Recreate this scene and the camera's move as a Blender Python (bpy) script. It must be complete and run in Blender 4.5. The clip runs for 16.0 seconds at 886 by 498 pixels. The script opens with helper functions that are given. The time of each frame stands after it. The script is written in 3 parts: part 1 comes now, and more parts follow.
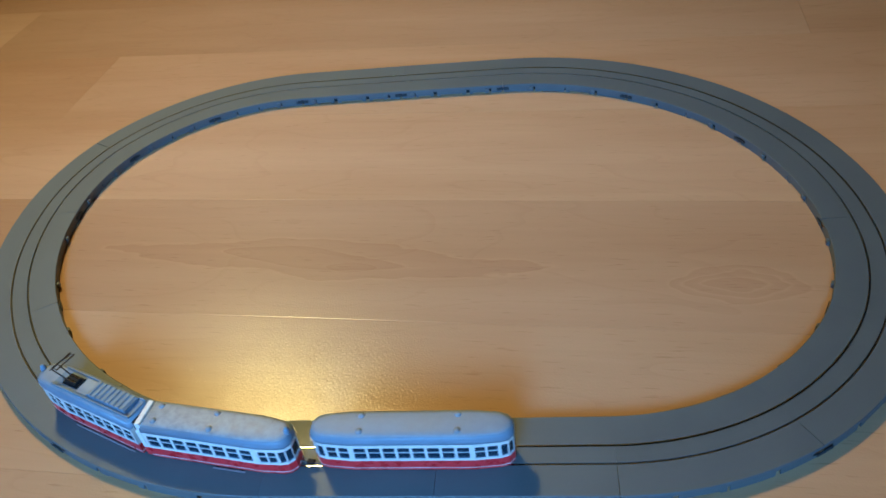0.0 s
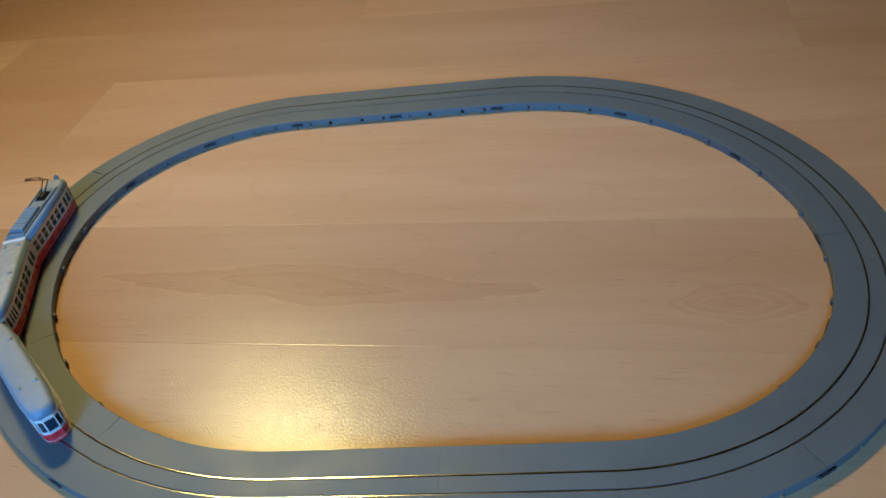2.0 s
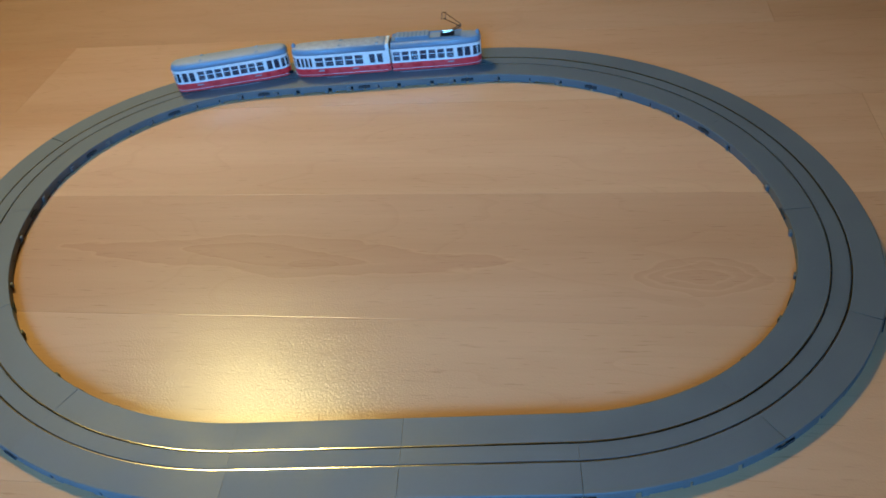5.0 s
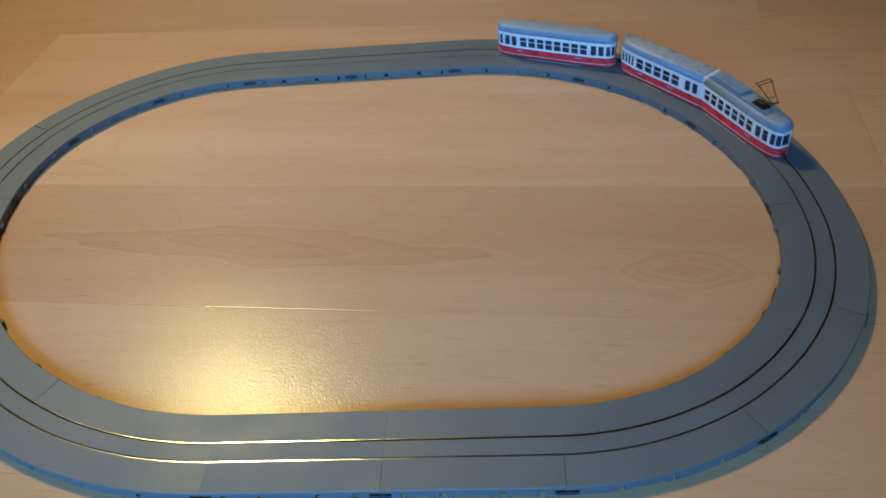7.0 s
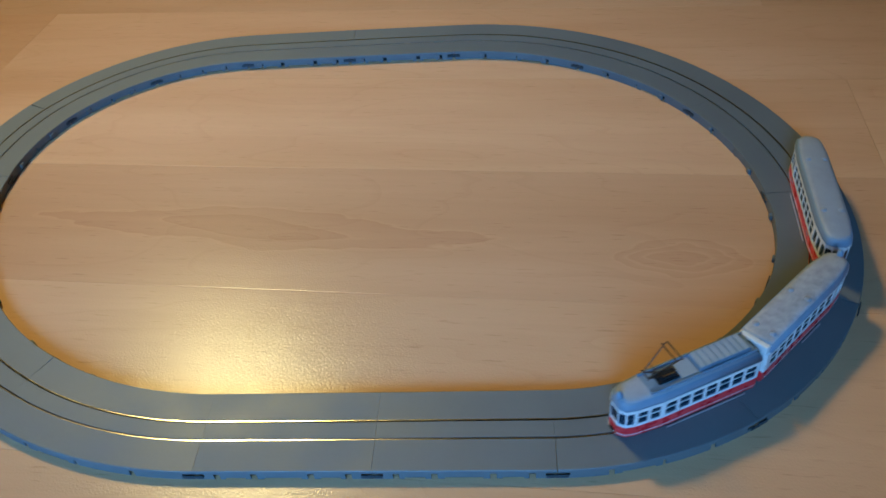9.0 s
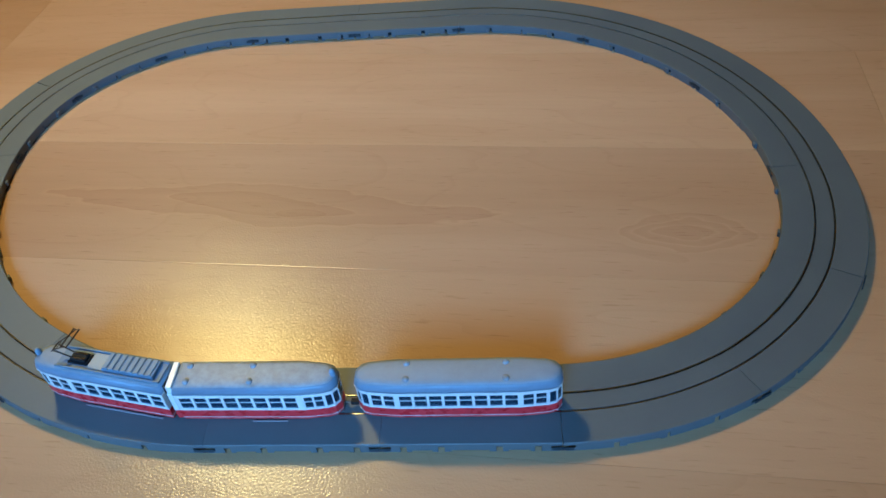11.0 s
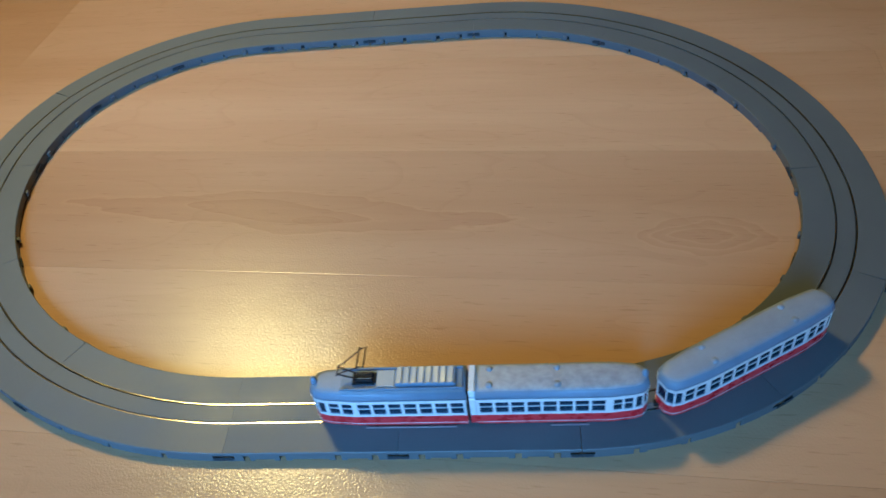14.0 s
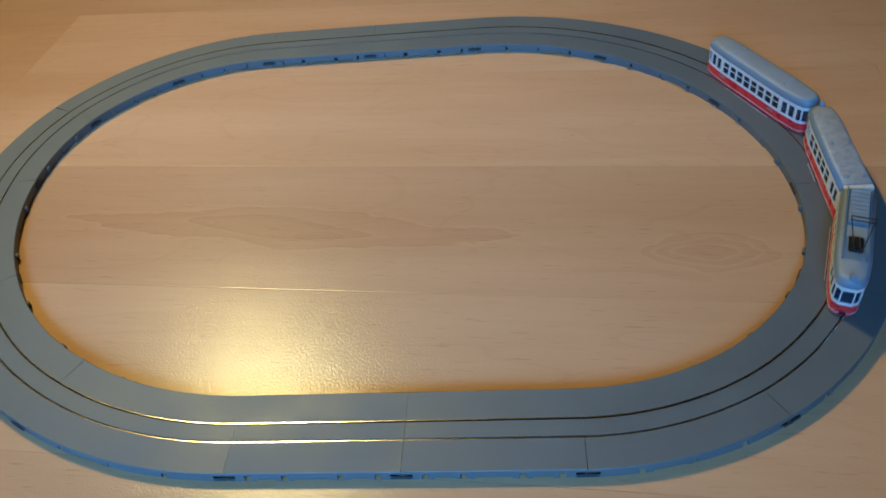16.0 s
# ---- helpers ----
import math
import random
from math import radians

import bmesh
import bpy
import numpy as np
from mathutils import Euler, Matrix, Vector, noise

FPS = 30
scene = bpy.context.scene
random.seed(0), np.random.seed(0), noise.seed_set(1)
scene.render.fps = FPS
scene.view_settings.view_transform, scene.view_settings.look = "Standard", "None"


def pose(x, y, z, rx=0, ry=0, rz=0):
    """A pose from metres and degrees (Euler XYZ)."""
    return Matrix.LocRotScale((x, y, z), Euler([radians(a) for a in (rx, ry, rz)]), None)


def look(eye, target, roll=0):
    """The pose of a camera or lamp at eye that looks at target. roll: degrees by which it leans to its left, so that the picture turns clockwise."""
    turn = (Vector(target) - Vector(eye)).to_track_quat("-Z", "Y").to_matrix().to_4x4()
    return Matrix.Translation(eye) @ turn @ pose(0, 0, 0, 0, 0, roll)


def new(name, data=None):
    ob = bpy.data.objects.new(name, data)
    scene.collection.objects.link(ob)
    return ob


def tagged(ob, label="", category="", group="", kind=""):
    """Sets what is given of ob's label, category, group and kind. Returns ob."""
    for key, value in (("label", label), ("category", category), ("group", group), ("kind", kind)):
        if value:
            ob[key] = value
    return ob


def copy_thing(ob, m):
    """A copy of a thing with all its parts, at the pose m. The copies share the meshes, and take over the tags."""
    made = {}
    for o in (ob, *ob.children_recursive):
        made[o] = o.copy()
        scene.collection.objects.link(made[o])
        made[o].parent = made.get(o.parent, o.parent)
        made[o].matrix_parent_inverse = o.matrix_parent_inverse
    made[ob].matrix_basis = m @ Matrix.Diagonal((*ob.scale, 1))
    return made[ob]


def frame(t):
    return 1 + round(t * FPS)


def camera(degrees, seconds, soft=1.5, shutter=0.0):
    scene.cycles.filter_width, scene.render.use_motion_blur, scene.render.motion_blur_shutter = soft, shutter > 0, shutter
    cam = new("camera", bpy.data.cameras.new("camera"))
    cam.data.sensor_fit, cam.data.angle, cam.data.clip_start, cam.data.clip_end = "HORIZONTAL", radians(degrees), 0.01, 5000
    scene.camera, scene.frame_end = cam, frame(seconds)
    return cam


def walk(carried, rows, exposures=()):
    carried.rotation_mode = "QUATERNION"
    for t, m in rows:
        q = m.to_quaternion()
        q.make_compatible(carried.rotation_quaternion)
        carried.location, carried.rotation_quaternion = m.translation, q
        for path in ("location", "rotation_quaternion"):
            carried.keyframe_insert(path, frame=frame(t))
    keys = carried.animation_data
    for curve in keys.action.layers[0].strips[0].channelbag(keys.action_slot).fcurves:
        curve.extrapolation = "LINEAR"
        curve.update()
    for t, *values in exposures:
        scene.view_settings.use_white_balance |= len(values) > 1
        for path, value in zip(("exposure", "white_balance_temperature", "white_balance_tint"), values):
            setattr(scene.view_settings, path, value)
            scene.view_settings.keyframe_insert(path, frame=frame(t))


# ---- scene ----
# lens and carried path: seconds, x, y, z, tilt, lean, turn
cam = camera(57.13, 16.0, soft=1.6, shutter=0.3)
PATH = [
    (0.0, 0.0939, -0.6761, 0.5373, 50.015, 6.614, 4.299),
    (0.5, 0.0961, -0.6746, 0.5393, 50.31, 7.008, 4.287),
    (1.0, 0.0964, -0.6726, 0.54, 50.268, 7.019, 4.013),
    (1.5, 0.0979, -0.6709, 0.5415, 50.786, 7.565, 3.946),
    (2.0, 0.0971, -0.6663, 0.5439, 50.769, 7.502, 3.539),
    (2.5, 0.0987, -0.6637, 0.5429, 50.727, 7.497, 3.201),
    (3.0, 0.1004, -0.6638, 0.5407, 50.73, 7.236, 3.123),
    (3.5, 0.1025, -0.6641, 0.5413, 50.035, 7.233, 2.78),
    (4.0, 0.1031, -0.6632, 0.5406, 49.701, 7.434, 2.579),
    (4.5, 0.103, -0.6631, 0.5391, 49.497, 6.818, 2.669),
    (5.0, 0.1041, -0.6622, 0.5357, 48.878, 5.993, 2.461),
    (7.5, 0.1053, -0.6596, 0.5331, 48.098, 4.839, 2.013),
    (8.0, 0.1067, -0.6604, 0.5305, 47.828, 4.458, 2.297),
    (10.5, 0.1082, -0.666, 0.5343, 46.371, 4.596, 2.66),
    (11.0, 0.1085, -0.6649, 0.535, 45.661, 4.907, 2.642),
    (11.5, 0.1088, -0.6631, 0.5368, 45.402, 5.354, 2.683),
    (12.0, 0.1087, -0.6648, 0.5391, 45.696, 5.962, 2.906),
    (12.5, 0.1066, -0.6641, 0.5374, 45.699, 6.06, 2.902),
    (13.0, 0.1098, -0.6636, 0.5373, 45.757, 6.334, 3.02),
    (13.5, 0.108, -0.6627, 0.5376, 45.795, 6.273, 3.007),
    (14.0, 0.1091, -0.6621, 0.536, 45.918, 6.155, 3.143),
    (14.5, 0.1093, -0.6596, 0.5384, 45.924, 6.362, 3.187),
    (15.0, 0.1091, -0.6587, 0.5364, 46.139, 6.226, 3.017),
    (15.5, 0.1069, -0.6572, 0.5367, 46.349, 6.152, 2.92),
    (16.0, 0.1043, -0.6557, 0.5359, 46.727, 6.068, 3.002),
]
walk(cam, [(t, pose(*p)) for t, *p in PATH], exposures=[(0.0, 0.0), (16.0, 0.0)])

# ---- light: cool window behind the viewer, warm ceiling light beyond the track ----
world = bpy.data.worlds.new("sky")
scene.world = world
world.use_nodes = True
wn = world.node_tree
sky = wn.nodes.new("ShaderNodeTexSky")
sky.sky_type, sky.sun_disc = "NISHITA", False
sky.sun_elevation, sky.sun_rotation = radians(25), radians(20)
bg = wn.nodes["Background"]
bg.inputs["Strength"].default_value = 0.12
wn.links.new(sky.outputs[0], bg.inputs[0])

ROOM = (-2.8, 2.6, -1.9, 3.2, 2.45)          # x0 x1 y0 y1 height
WIN = (-0.80, 0.20, 0.12, 1.62)                  # x0 x1 z0 z1 in the wall y0
LAMP_AT = (-1.05, 1.33, 2.37)
LAMP_AIM = (-0.24, -0.05, 0.0)                 # the lamp is tilted towards the track


def area_lamp(name, m, w, h, power, color, spread=180):
    data = bpy.data.lights.new(name, "AREA")
    data.shape, data.size, data.size_y, data.energy, data.color = "RECTANGLE", w, h, power, color
    data.spread = radians(spread)
    ob = new(name, data)
    ob.matrix_world = m
    return ob


area_lamp("window_daylight", look(((WIN[0] + WIN[1]) / 2, ROOM[2] - 0.02, (WIN[2] + WIN[3]) / 2), (-0.14, -0.33, 0.0)),
          WIN[1] - WIN[0] - 0.1, WIN[3] - WIN[2] - 0.1, 9.5, (0.135, 0.45, 1.0), 42)
area_lamp("ceiling_lamp", look(LAMP_AT, LAMP_AIM), 0.50, 0.64, 6.8, (1.0, 0.83, 0.335), 66)
area_lamp("ceiling_bulb", look(LAMP_AT, LAMP_AIM) @ pose(0, 0, -0.008), 0.11, 0.11, 3.0, (1.0, 0.83, 0.36), 66)


# ---- materials ----
def mat(name, color, rough=0.5, metal=0.0, spec=0.5):
    m = bpy.data.materials.new(name)
    m.use_nodes = True
    b = m.node_tree.nodes["Principled BSDF"]
    b.inputs["Base Color"].default_value = (*color, 1)
    b.inputs["Roughness"].default_value, b.inputs["Metallic"].default_value = rough, metal
    b.inputs["Specular IOR Level"].default_value = spec
    return m


def node(m, kind, **values):
    n = m.node_tree.nodes.new(kind)
    for key, v in values.items():
        n.inputs[key.replace("_", " ")].default_value = v
    return n


def link(m, a, b):
    m.node_tree.links.new(a, b)


def ramp(m, fac, stops):
    r = m.node_tree.nodes.new("ShaderNodeValToRGB")
    els = r.color_ramp.elements
    while len(els) < len(stops):
        els.new(0.5)
    for e, (p, c) in zip(els, stops):
        e.position, e.color = p, (*c, 1)
    link(m, fac, r.inputs[0])
    return r.outputs[0]


def mix(m, fac, a, b, mode="MIX"):
    n = m.node_tree.nodes.new("ShaderNodeMix")
    n.data_type, n.blend_type = "RGBA", mode
    for sock, v in ((n.inputs[0], fac), (n.inputs[6], a), (n.inputs[7], b)):
        if hasattr(v, "node"):
            link(m, v, sock)
        else:
            sock.default_value = v if isinstance(v, (int, float)) else (*v, 1)
    return n.outputs[2]


def bump(m, height, strength, distance):
    b = m.node_tree.nodes.new("ShaderNodeBump")
    b.inputs["Strength"].default_value, b.inputs["Distance"].default_value = strength, distance
    link(m, height, b.inputs["Height"])
    link(m, b.outputs[0], m.node_tree.nodes["Principled BSDF"].inputs["Normal"])
    return b


def worn(name, color, rough, scale, amount=0.12, metal=0.0, grain=900, relief=0.00003, spec=0.5):
    """Paint or plastic with slow stains, fine grain and uneven gloss."""
    m = mat(name, color, rough, metal, spec)
    b = m.node_tree.nodes["Principled BSDF"]
    geo = m.node_tree.nodes.new("ShaderNodeTexCoord")
    big = node(m, "ShaderNodeTexNoise", Scale=scale, Detail=5.0, Roughness=0.6)
    fine = node(m, "ShaderNodeTexNoise", Scale=float(grain), Detail=3.0)
    for n in (big, fine):
        link(m, geo.outputs["Object"], n.inputs["Vector"])
    lo = tuple(c * (1 - amount) for c in color)
    hi = tuple(min(1, c * (1 + amount)) for c in color)
    col = ramp(m, big.outputs[0], [(0.3, lo), (0.7, hi)])
    col = mix(m, 0.18, col, ramp(m, fine.outputs[0], [(0.35, lo), (0.65, hi)]))
    link(m, col, b.inputs["Base Color"])
    rr = ramp(m, big.outputs[0], [(0.3, (rough * 0.85,) * 3), (0.7, (min(1, rough * 1.2),) * 3)])
    link(m, rr, b.inputs["Roughness"])
    bump(m, fine.outputs[0], 0.25, relief)
    return m


def plank_material(name="beech_laminate", figures=()):
    m = mat(name, (0.45, 0.28, 0.16), 0.3)
    b = m.node_tree.nodes["Principled BSDF"]
    b.inputs["Specular IOR Level"].default_value = 0.31
    tc = m.node_tree.nodes.new("ShaderNodeTexCoord")
    info = m.node_tree.nodes.new("ShaderNodeObjectInfo")
    off = m.node_tree.nodes.new("ShaderNodeVectorMath")
    off.operation = "SCALE"
    off.inputs[0].default_value = (37.0, 11.0, 5.0)
    link(m, info.outputs["Random"], off.inputs["Scale"])
    add = m.node_tree.nodes.new("ShaderNodeVectorMath")
    link(m, tc.outputs["Object"], add.inputs[0])
    link(m, off.outputs[0], add.inputs[1])

    def stretched(sx, sy, scale, detail, rough=0.6, distort=0.0):
        mp = m.node_tree.nodes.new("ShaderNodeMapping")
        mp.inputs["Scale"].default_value = (sx, sy, 1)
        link(m, add.outputs[0], mp.inputs["Vector"])
        n = node(m, "ShaderNodeTexNoise", Scale=scale, Detail=detail, Roughness=rough, Distortion=distort)
        link(m, mp.outputs[0], n.inputs["Vector"])
        return n.outputs[0]
    broad = stretched(1.2, 7, 1.0, 3.0)
    fibre = stretched(5, 110, 1.0, 5.0, 0.7)
    fleck = stretched(38, 420, 1.0, 2.0, 0.5)
    swirl = stretched(2.6, 11, 1.0, 1.5, 0.4, 0.3)
    rings = m.node_tree.nodes.new("ShaderNodeMath")
    rings.operation = "MULTIPLY"
    rings.inputs[1].default_value = 9.0
    link(m, swirl, rings.inputs[0])
    saw = m.node_tree.nodes.new("ShaderNodeMath")
    saw.operation = "FRACT"
    link(m, rings.outputs[0], saw.inputs[0])
    base = ramp(m, broad, [(0.3, (0.545, 0.300, 0.154)), (0.7, (0.645, 0.384, 0.217))])
    fig = ramp(m, saw.outputs[0], [(0.0, (0.90, 0.86, 0.82)), (0.12, (1.0, 1.0, 1.0)), (1.0, (1.0, 0.99, 0.98))])
    col = mix(m, 0.40, base, fig, "MULTIPLY")
    col = mix(m, 0.19, col, ramp(m, fibre, [(0.3, (0.80, 0.76, 0.72)), (0.65, (1.06, 1.05, 1.04))]), "MULTIPLY")
    col = mix(m, 0.42, col, ramp(m, fleck, [(0.25, (0.62, 0.52, 0.44)), (0.36, (1, 1, 1))]), "MULTIPLY")
    # growth figure: drawn-out lenses with a darker inside and a pale rim, nested round a few hearts
    wob = stretched(11, 34, 1.0, 2.5)

    def calc(op, p, q=0.0, r=0.0):
        n = m.node_tree.nodes.new("ShaderNodeMath")
        n.operation = op
        for sock, v in zip(n.inputs, (p, q, r)):
            if hasattr(v, "node"):
                link(m, v, sock)
            else:
                sock.default_value = v
        return n.outputs[0]
    for fx, fy, left, right, half, lean, tip, depth, ringed in figures:
        mp = m.node_tree.nodes.new("ShaderNodeMapping")
        mp.vector_type = "TEXTURE"
        mp.inputs["Location"].default_value = (fx, fy, 0)
        mp.inputs["Rotation"].default_value = (0, 0, lean)
        link(m, tc.outputs["Object"], mp.inputs["Vector"])
        sep = m.node_tree.nodes.new("ShaderNodeSeparateXYZ")
        link(m, mp.outputs[0], sep.inputs[0])
        along = calc("MAXIMUM", calc("DIVIDE", sep.outputs[0], right), calc("DIVIDE", sep.outputs[0], -left))
        across = calc("ABSOLUTE", calc("DIVIDE", sep.outputs[1], half))
        d = calc("ADD", calc("POWER", along, tip), calc("POWER", across, 1.5))
        d = calc("ADD", d, calc("MULTIPLY_ADD", wob, 1.3, -0.65))
        dk = (1 - 0.5 * depth, 1 - 0.8 * depth, 1 - depth)
        lt = (1 + 0.35 * depth, 1 + 0.4 * depth, 1 + 0.4 * depth)
        md = tuple((p + 1) / 2 for p in dk)
        one = (1.0, 1.0, 1.0)
        stops = [(0.0, dk), (0.18, dk), (0.22, lt), (0.27, md), (0.42, dk), (0.46, lt), (0.52, md), (0.66, dk), (0.70, lt), (0.78, one)] if ringed else \
            [(0.0, md), (0.35, md), (0.66, dk), (0.69, lt), (0.76, one)]
        col = mix(m, 1.0, col, ramp(m, calc("MULTIPLY", d, 0.7), stops), "MULTIPLY")
    tone = ramp(m, info.outputs["Random"], [(0.0, (0.93, 0.92, 0.91)), (1.0, (1.05, 1.05, 1.05))])
    col = mix(m, 1.0, col, tone, "MULTIPLY")
    col = mix(m, 1.0, col, info.outputs["Color"], "MULTIPLY")
    link(m, col, b.inputs["Base Color"])
    # pressed pebble relief of the wear layer
    peb = node(m, "ShaderNodeTexNoise", Scale=520.0, Detail=1.5, Roughness=0.55)
    link(m, tc.outputs["Object"], peb.inputs["Vector"])
    wav = node(m, "ShaderNodeTexNoise", Scale=45.0, Detail=1.0)
    link(m, tc.outputs["Object"], wav.inputs["Vector"])
    sm = m.node_tree.nodes.new("ShaderNodeMath")
    sm.operation = "MULTIPLY_ADD"
    sm.inputs[1].default_value = 0.3
    link(m, wav.outputs[0], sm.inputs[0])
    link(m, peb.outputs[0], sm.inputs[2])
    bump(m, sm.outputs[0], 0.29, 0.00075)
    link(m, ramp(m, peb.outputs[0], [(0.3, (0.165,) * 3), (0.7, (0.225,) * 3)]), b.inputs["Roughness"])
    return m


M_PLANK = plank_material()
M_FIGURED = plank_material("figured_beech_laminate", [
    (0.55, 0.086, 0.270, 0.220, 0.036, -0.05, 0.9, 0.14, False), (0.515, 0.088, 0.090, 0.124, 0.0165, -0.10, 1.25, 0.14, False),
    (0.576, 0.0743, 0.026, 0.028, 0.0075, 0.0, 1.6, 0.12, False), (0.957, 0.062, 0.066, 0.060, 0.026, 0.0, 1.9, 0.11, True),
    (0.13, 0.05, 0.13, 0.13, 0.018, 0.0, 1.2, 0.08, False)])
M_UNDER = worn("fibreboard", (0.12, 0.07, 0.04), 0.9, 20)
M_WALL = worn("wall_paint", (0.58, 0.57, 0.55), 0.9, 2.0, 0.04, grain=200, relief=0.0004)
M_CEIL = worn("ceiling_paint", (0.80, 0.79, 0.77), 0.95, 2.0, 0.03, grain=200, relief=0.0004)
M_FRAME = worn("white_lacquer", (0.80, 0.80, 0.78), 0.4, 5.0, 0.03)
M_PLASTIC = worn("grey_track_plastic", (0.105, 0.121, 0.126), 0.48, 14.0, 0.09, relief=0.00005, spec=0.4)
M_BRASS = worn("rail_brass", (0.68, 0.60, 0.44), 0.17, 60.0, 0.2, metal=1.0)
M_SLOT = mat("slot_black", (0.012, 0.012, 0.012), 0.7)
M_RED = worn("red_enamel", (0.76, 0.030, 0.036), 0.28, 120.0, 0.10)
M_WHITE = worn("ivory_white_paint", (0.70, 0.70, 0.68), 0.3, 120.0, 0.05)
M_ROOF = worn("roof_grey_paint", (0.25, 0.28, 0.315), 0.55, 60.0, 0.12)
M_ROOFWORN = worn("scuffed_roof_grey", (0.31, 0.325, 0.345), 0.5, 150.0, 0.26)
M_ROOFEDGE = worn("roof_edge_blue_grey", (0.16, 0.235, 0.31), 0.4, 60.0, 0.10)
M_ROOFDARK = worn("roof_gear_grey", (0.13, 0.20, 0.27), 0.5, 90.0, 0.12)
M_SLAT = worn("pale_slat_grey", (0.25, 0.30, 0.34), 0.4, 90.0, 0.08)
M_BLACK = worn("black_plastic", (0.010, 0.010, 0.012), 0.65, 90.0, 0.2, spec=0.2)
M_CLIP = worn("dark_clip_plastic", (0.014, 0.026, 0.034), 0.6, 90.0, 0.2)
M_WIRE = worn("dark_bronze_wire", (0.05, 0.035, 0.028), 0.45, 200.0, 0.2, metal=0.6)
M_INSIDE = worn("cabin_dark_blue", (0.03, 0.085, 0.19), 0.6, 90.0, 0.15)
M_LENS = mat("lamp_lens", (0.75, 0.75, 0.70), 0.15)
M_TAIL = mat("tail_lens", (0.35, 0.01, 0.01), 0.15)
M_STEEL = worn("coupler_steel", (0.20, 0.18, 0.16), 0.4, 120.0, 0.2, metal=0.8)
M_MARK = worn("badge_grey", (0.33, 0.30, 0.31), 0.4, 90.0, 0.1)


def glass_material(name, tint, rough):
    m = bpy.data.materials.new(name)
    m.use_nodes = True
    nt = m.node_tree
    nt.nodes.clear()
    out = nt.nodes.new("ShaderNodeOutputMaterial")
    tr, gl, mx = (nt.nodes.new("ShaderNodeBsdfTransparent"), nt.nodes.new("ShaderNodeBsdfGlossy"), nt.nodes.new("ShaderNodeMixShader"))
    fr = nt.nodes.new("ShaderNodeFresnel")
    fr.inputs[0].default_value = 1.5
    tr.inputs[0].default_value = (*tint, 1)
    gl.inputs["Roughness"].default_value = rough
    nt.links.new(fr.outputs[0], mx.inputs[0])
    nt.links.new(tr.outputs[0], mx.inputs[1])
    nt.links.new(gl.outputs[0], mx.inputs[2])
    nt.links.new(mx.outputs[0], out.inputs[0])
    return m


def tinted_glazing(name, tint, body, share):
    """Moulded glazing: partly clear, partly dyed through, with a gloss on top."""
    m = glass_material(name, tint, 0.06)
    nt = m.node_tree
    tr = next(n for n in nt.nodes if n.type == "BSDF_TRANSPARENT")
    mx = next(n for n in nt.nodes if n.type == "MIX_SHADER")
    df, inner = nt.nodes.new("ShaderNodeBsdfDiffuse"), nt.nodes.new("ShaderNodeMixShader")
    df.inputs[0].default_value = (*body, 1)
    inner.inputs[0].default_value = share
    nt.links.new(tr.outputs[0], inner.inputs[1])
    nt.links.new(df.outputs[0], inner.inputs[2])
    nt.links.new(inner.outputs[0], mx.inputs[1])
    return m


M_GLASS = tinted_glazing("tram_window_glass", (0.62, 0.66, 0.70), (0.016, 0.055, 0.10), 0.5)
M_PANE = glass_material("clear_pane", (0.95, 0.97, 0.98), 0.0)


# ---- mesh helpers ----
def finish(bm, name, material, smooth=False):
    bmesh.ops.recalc_face_normals(bm, faces=bm.faces)
    me = bpy.data.meshes.new(name)
    bm.to_mesh(me)
    bm.free()
    me.materials.append(material)
    if smooth:
        for p in me.polygons:
            p.use_smooth = True
    return me


def part(name, bm, material, parent, label="", smooth=False):
    ob = new(name, finish(bm, name, material, smooth))
    ob.parent = parent
    if label:
        tagged(ob, label)
    return ob


def thing(name, label, category, group="", kind="", m=None):
    ob = tagged(new(name), label, category, group, kind)
    ob.empty_display_size = 0.01
    if m:
        ob.matrix_world = m
    return ob


def box(bm, x0, x1, y0, y1, z0, z1, m=None, bevel=0.0):
    c = Matrix.Translation(((x0 + x1) / 2, (y0 + y1) / 2, (z0 + z1) / 2)) @ Matrix.Diagonal((abs(x1 - x0), abs(y1 - y0), abs(z1 - z0), 1))
    r = bmesh.ops.create_cube(bm, size=1.0, matrix=(m @ c) if m else c)
    if bevel:
        es = list({e for v in r["verts"] for e in v.link_edges})
        bmesh.ops.bevel(bm, geom=es, offset=bevel, segments=1, affect="EDGES")
    return bm


def boxes(*args, m=None, bevel=0.0):
    bm = bmesh.new()
    for a in args:
        box(bm, *a, m=m, bevel=bevel)
    return bm


def rod(bm, a, b, r, n=6):
    a, b = Vector(a), Vector(b)
    q = (b - a).to_track_quat("Z", "Y").to_matrix().to_4x4()
    m = Matrix.Translation((a + b) / 2) @ q
    bmesh.ops.create_cone(bm, cap_ends=True, segments=n, radius1=r, radius2=r, depth=(b - a).length, matrix=m)
    return bm


def rings(bm, loops, close_bottom=True, close_top=True):
    """Skin between loops of equally many points."""
    vs = [[bm.verts.new(p) for p in lp] for lp in loops]
    n = len(vs[0])
    for a, b in zip(vs, vs[1:]):
        for i in range(n):
            bm.faces.new((a[i], a[(i + 1) % n], b[(i + 1) % n], b[i]))
    if close_bottom:
        bm.faces.new(vs[0][::-1])
    if close_top:
        bm.faces.new(vs[-1])
    return bm


# ---- room ----
x0, x1, y0, y1, HIGH = ROOM
T = 0.15


def wall(name, *parts_):
    return tagged(new(name, finish(boxes(*parts_), name, M_WALL)), "plain pale painted room wall", "wall", kind="structure")


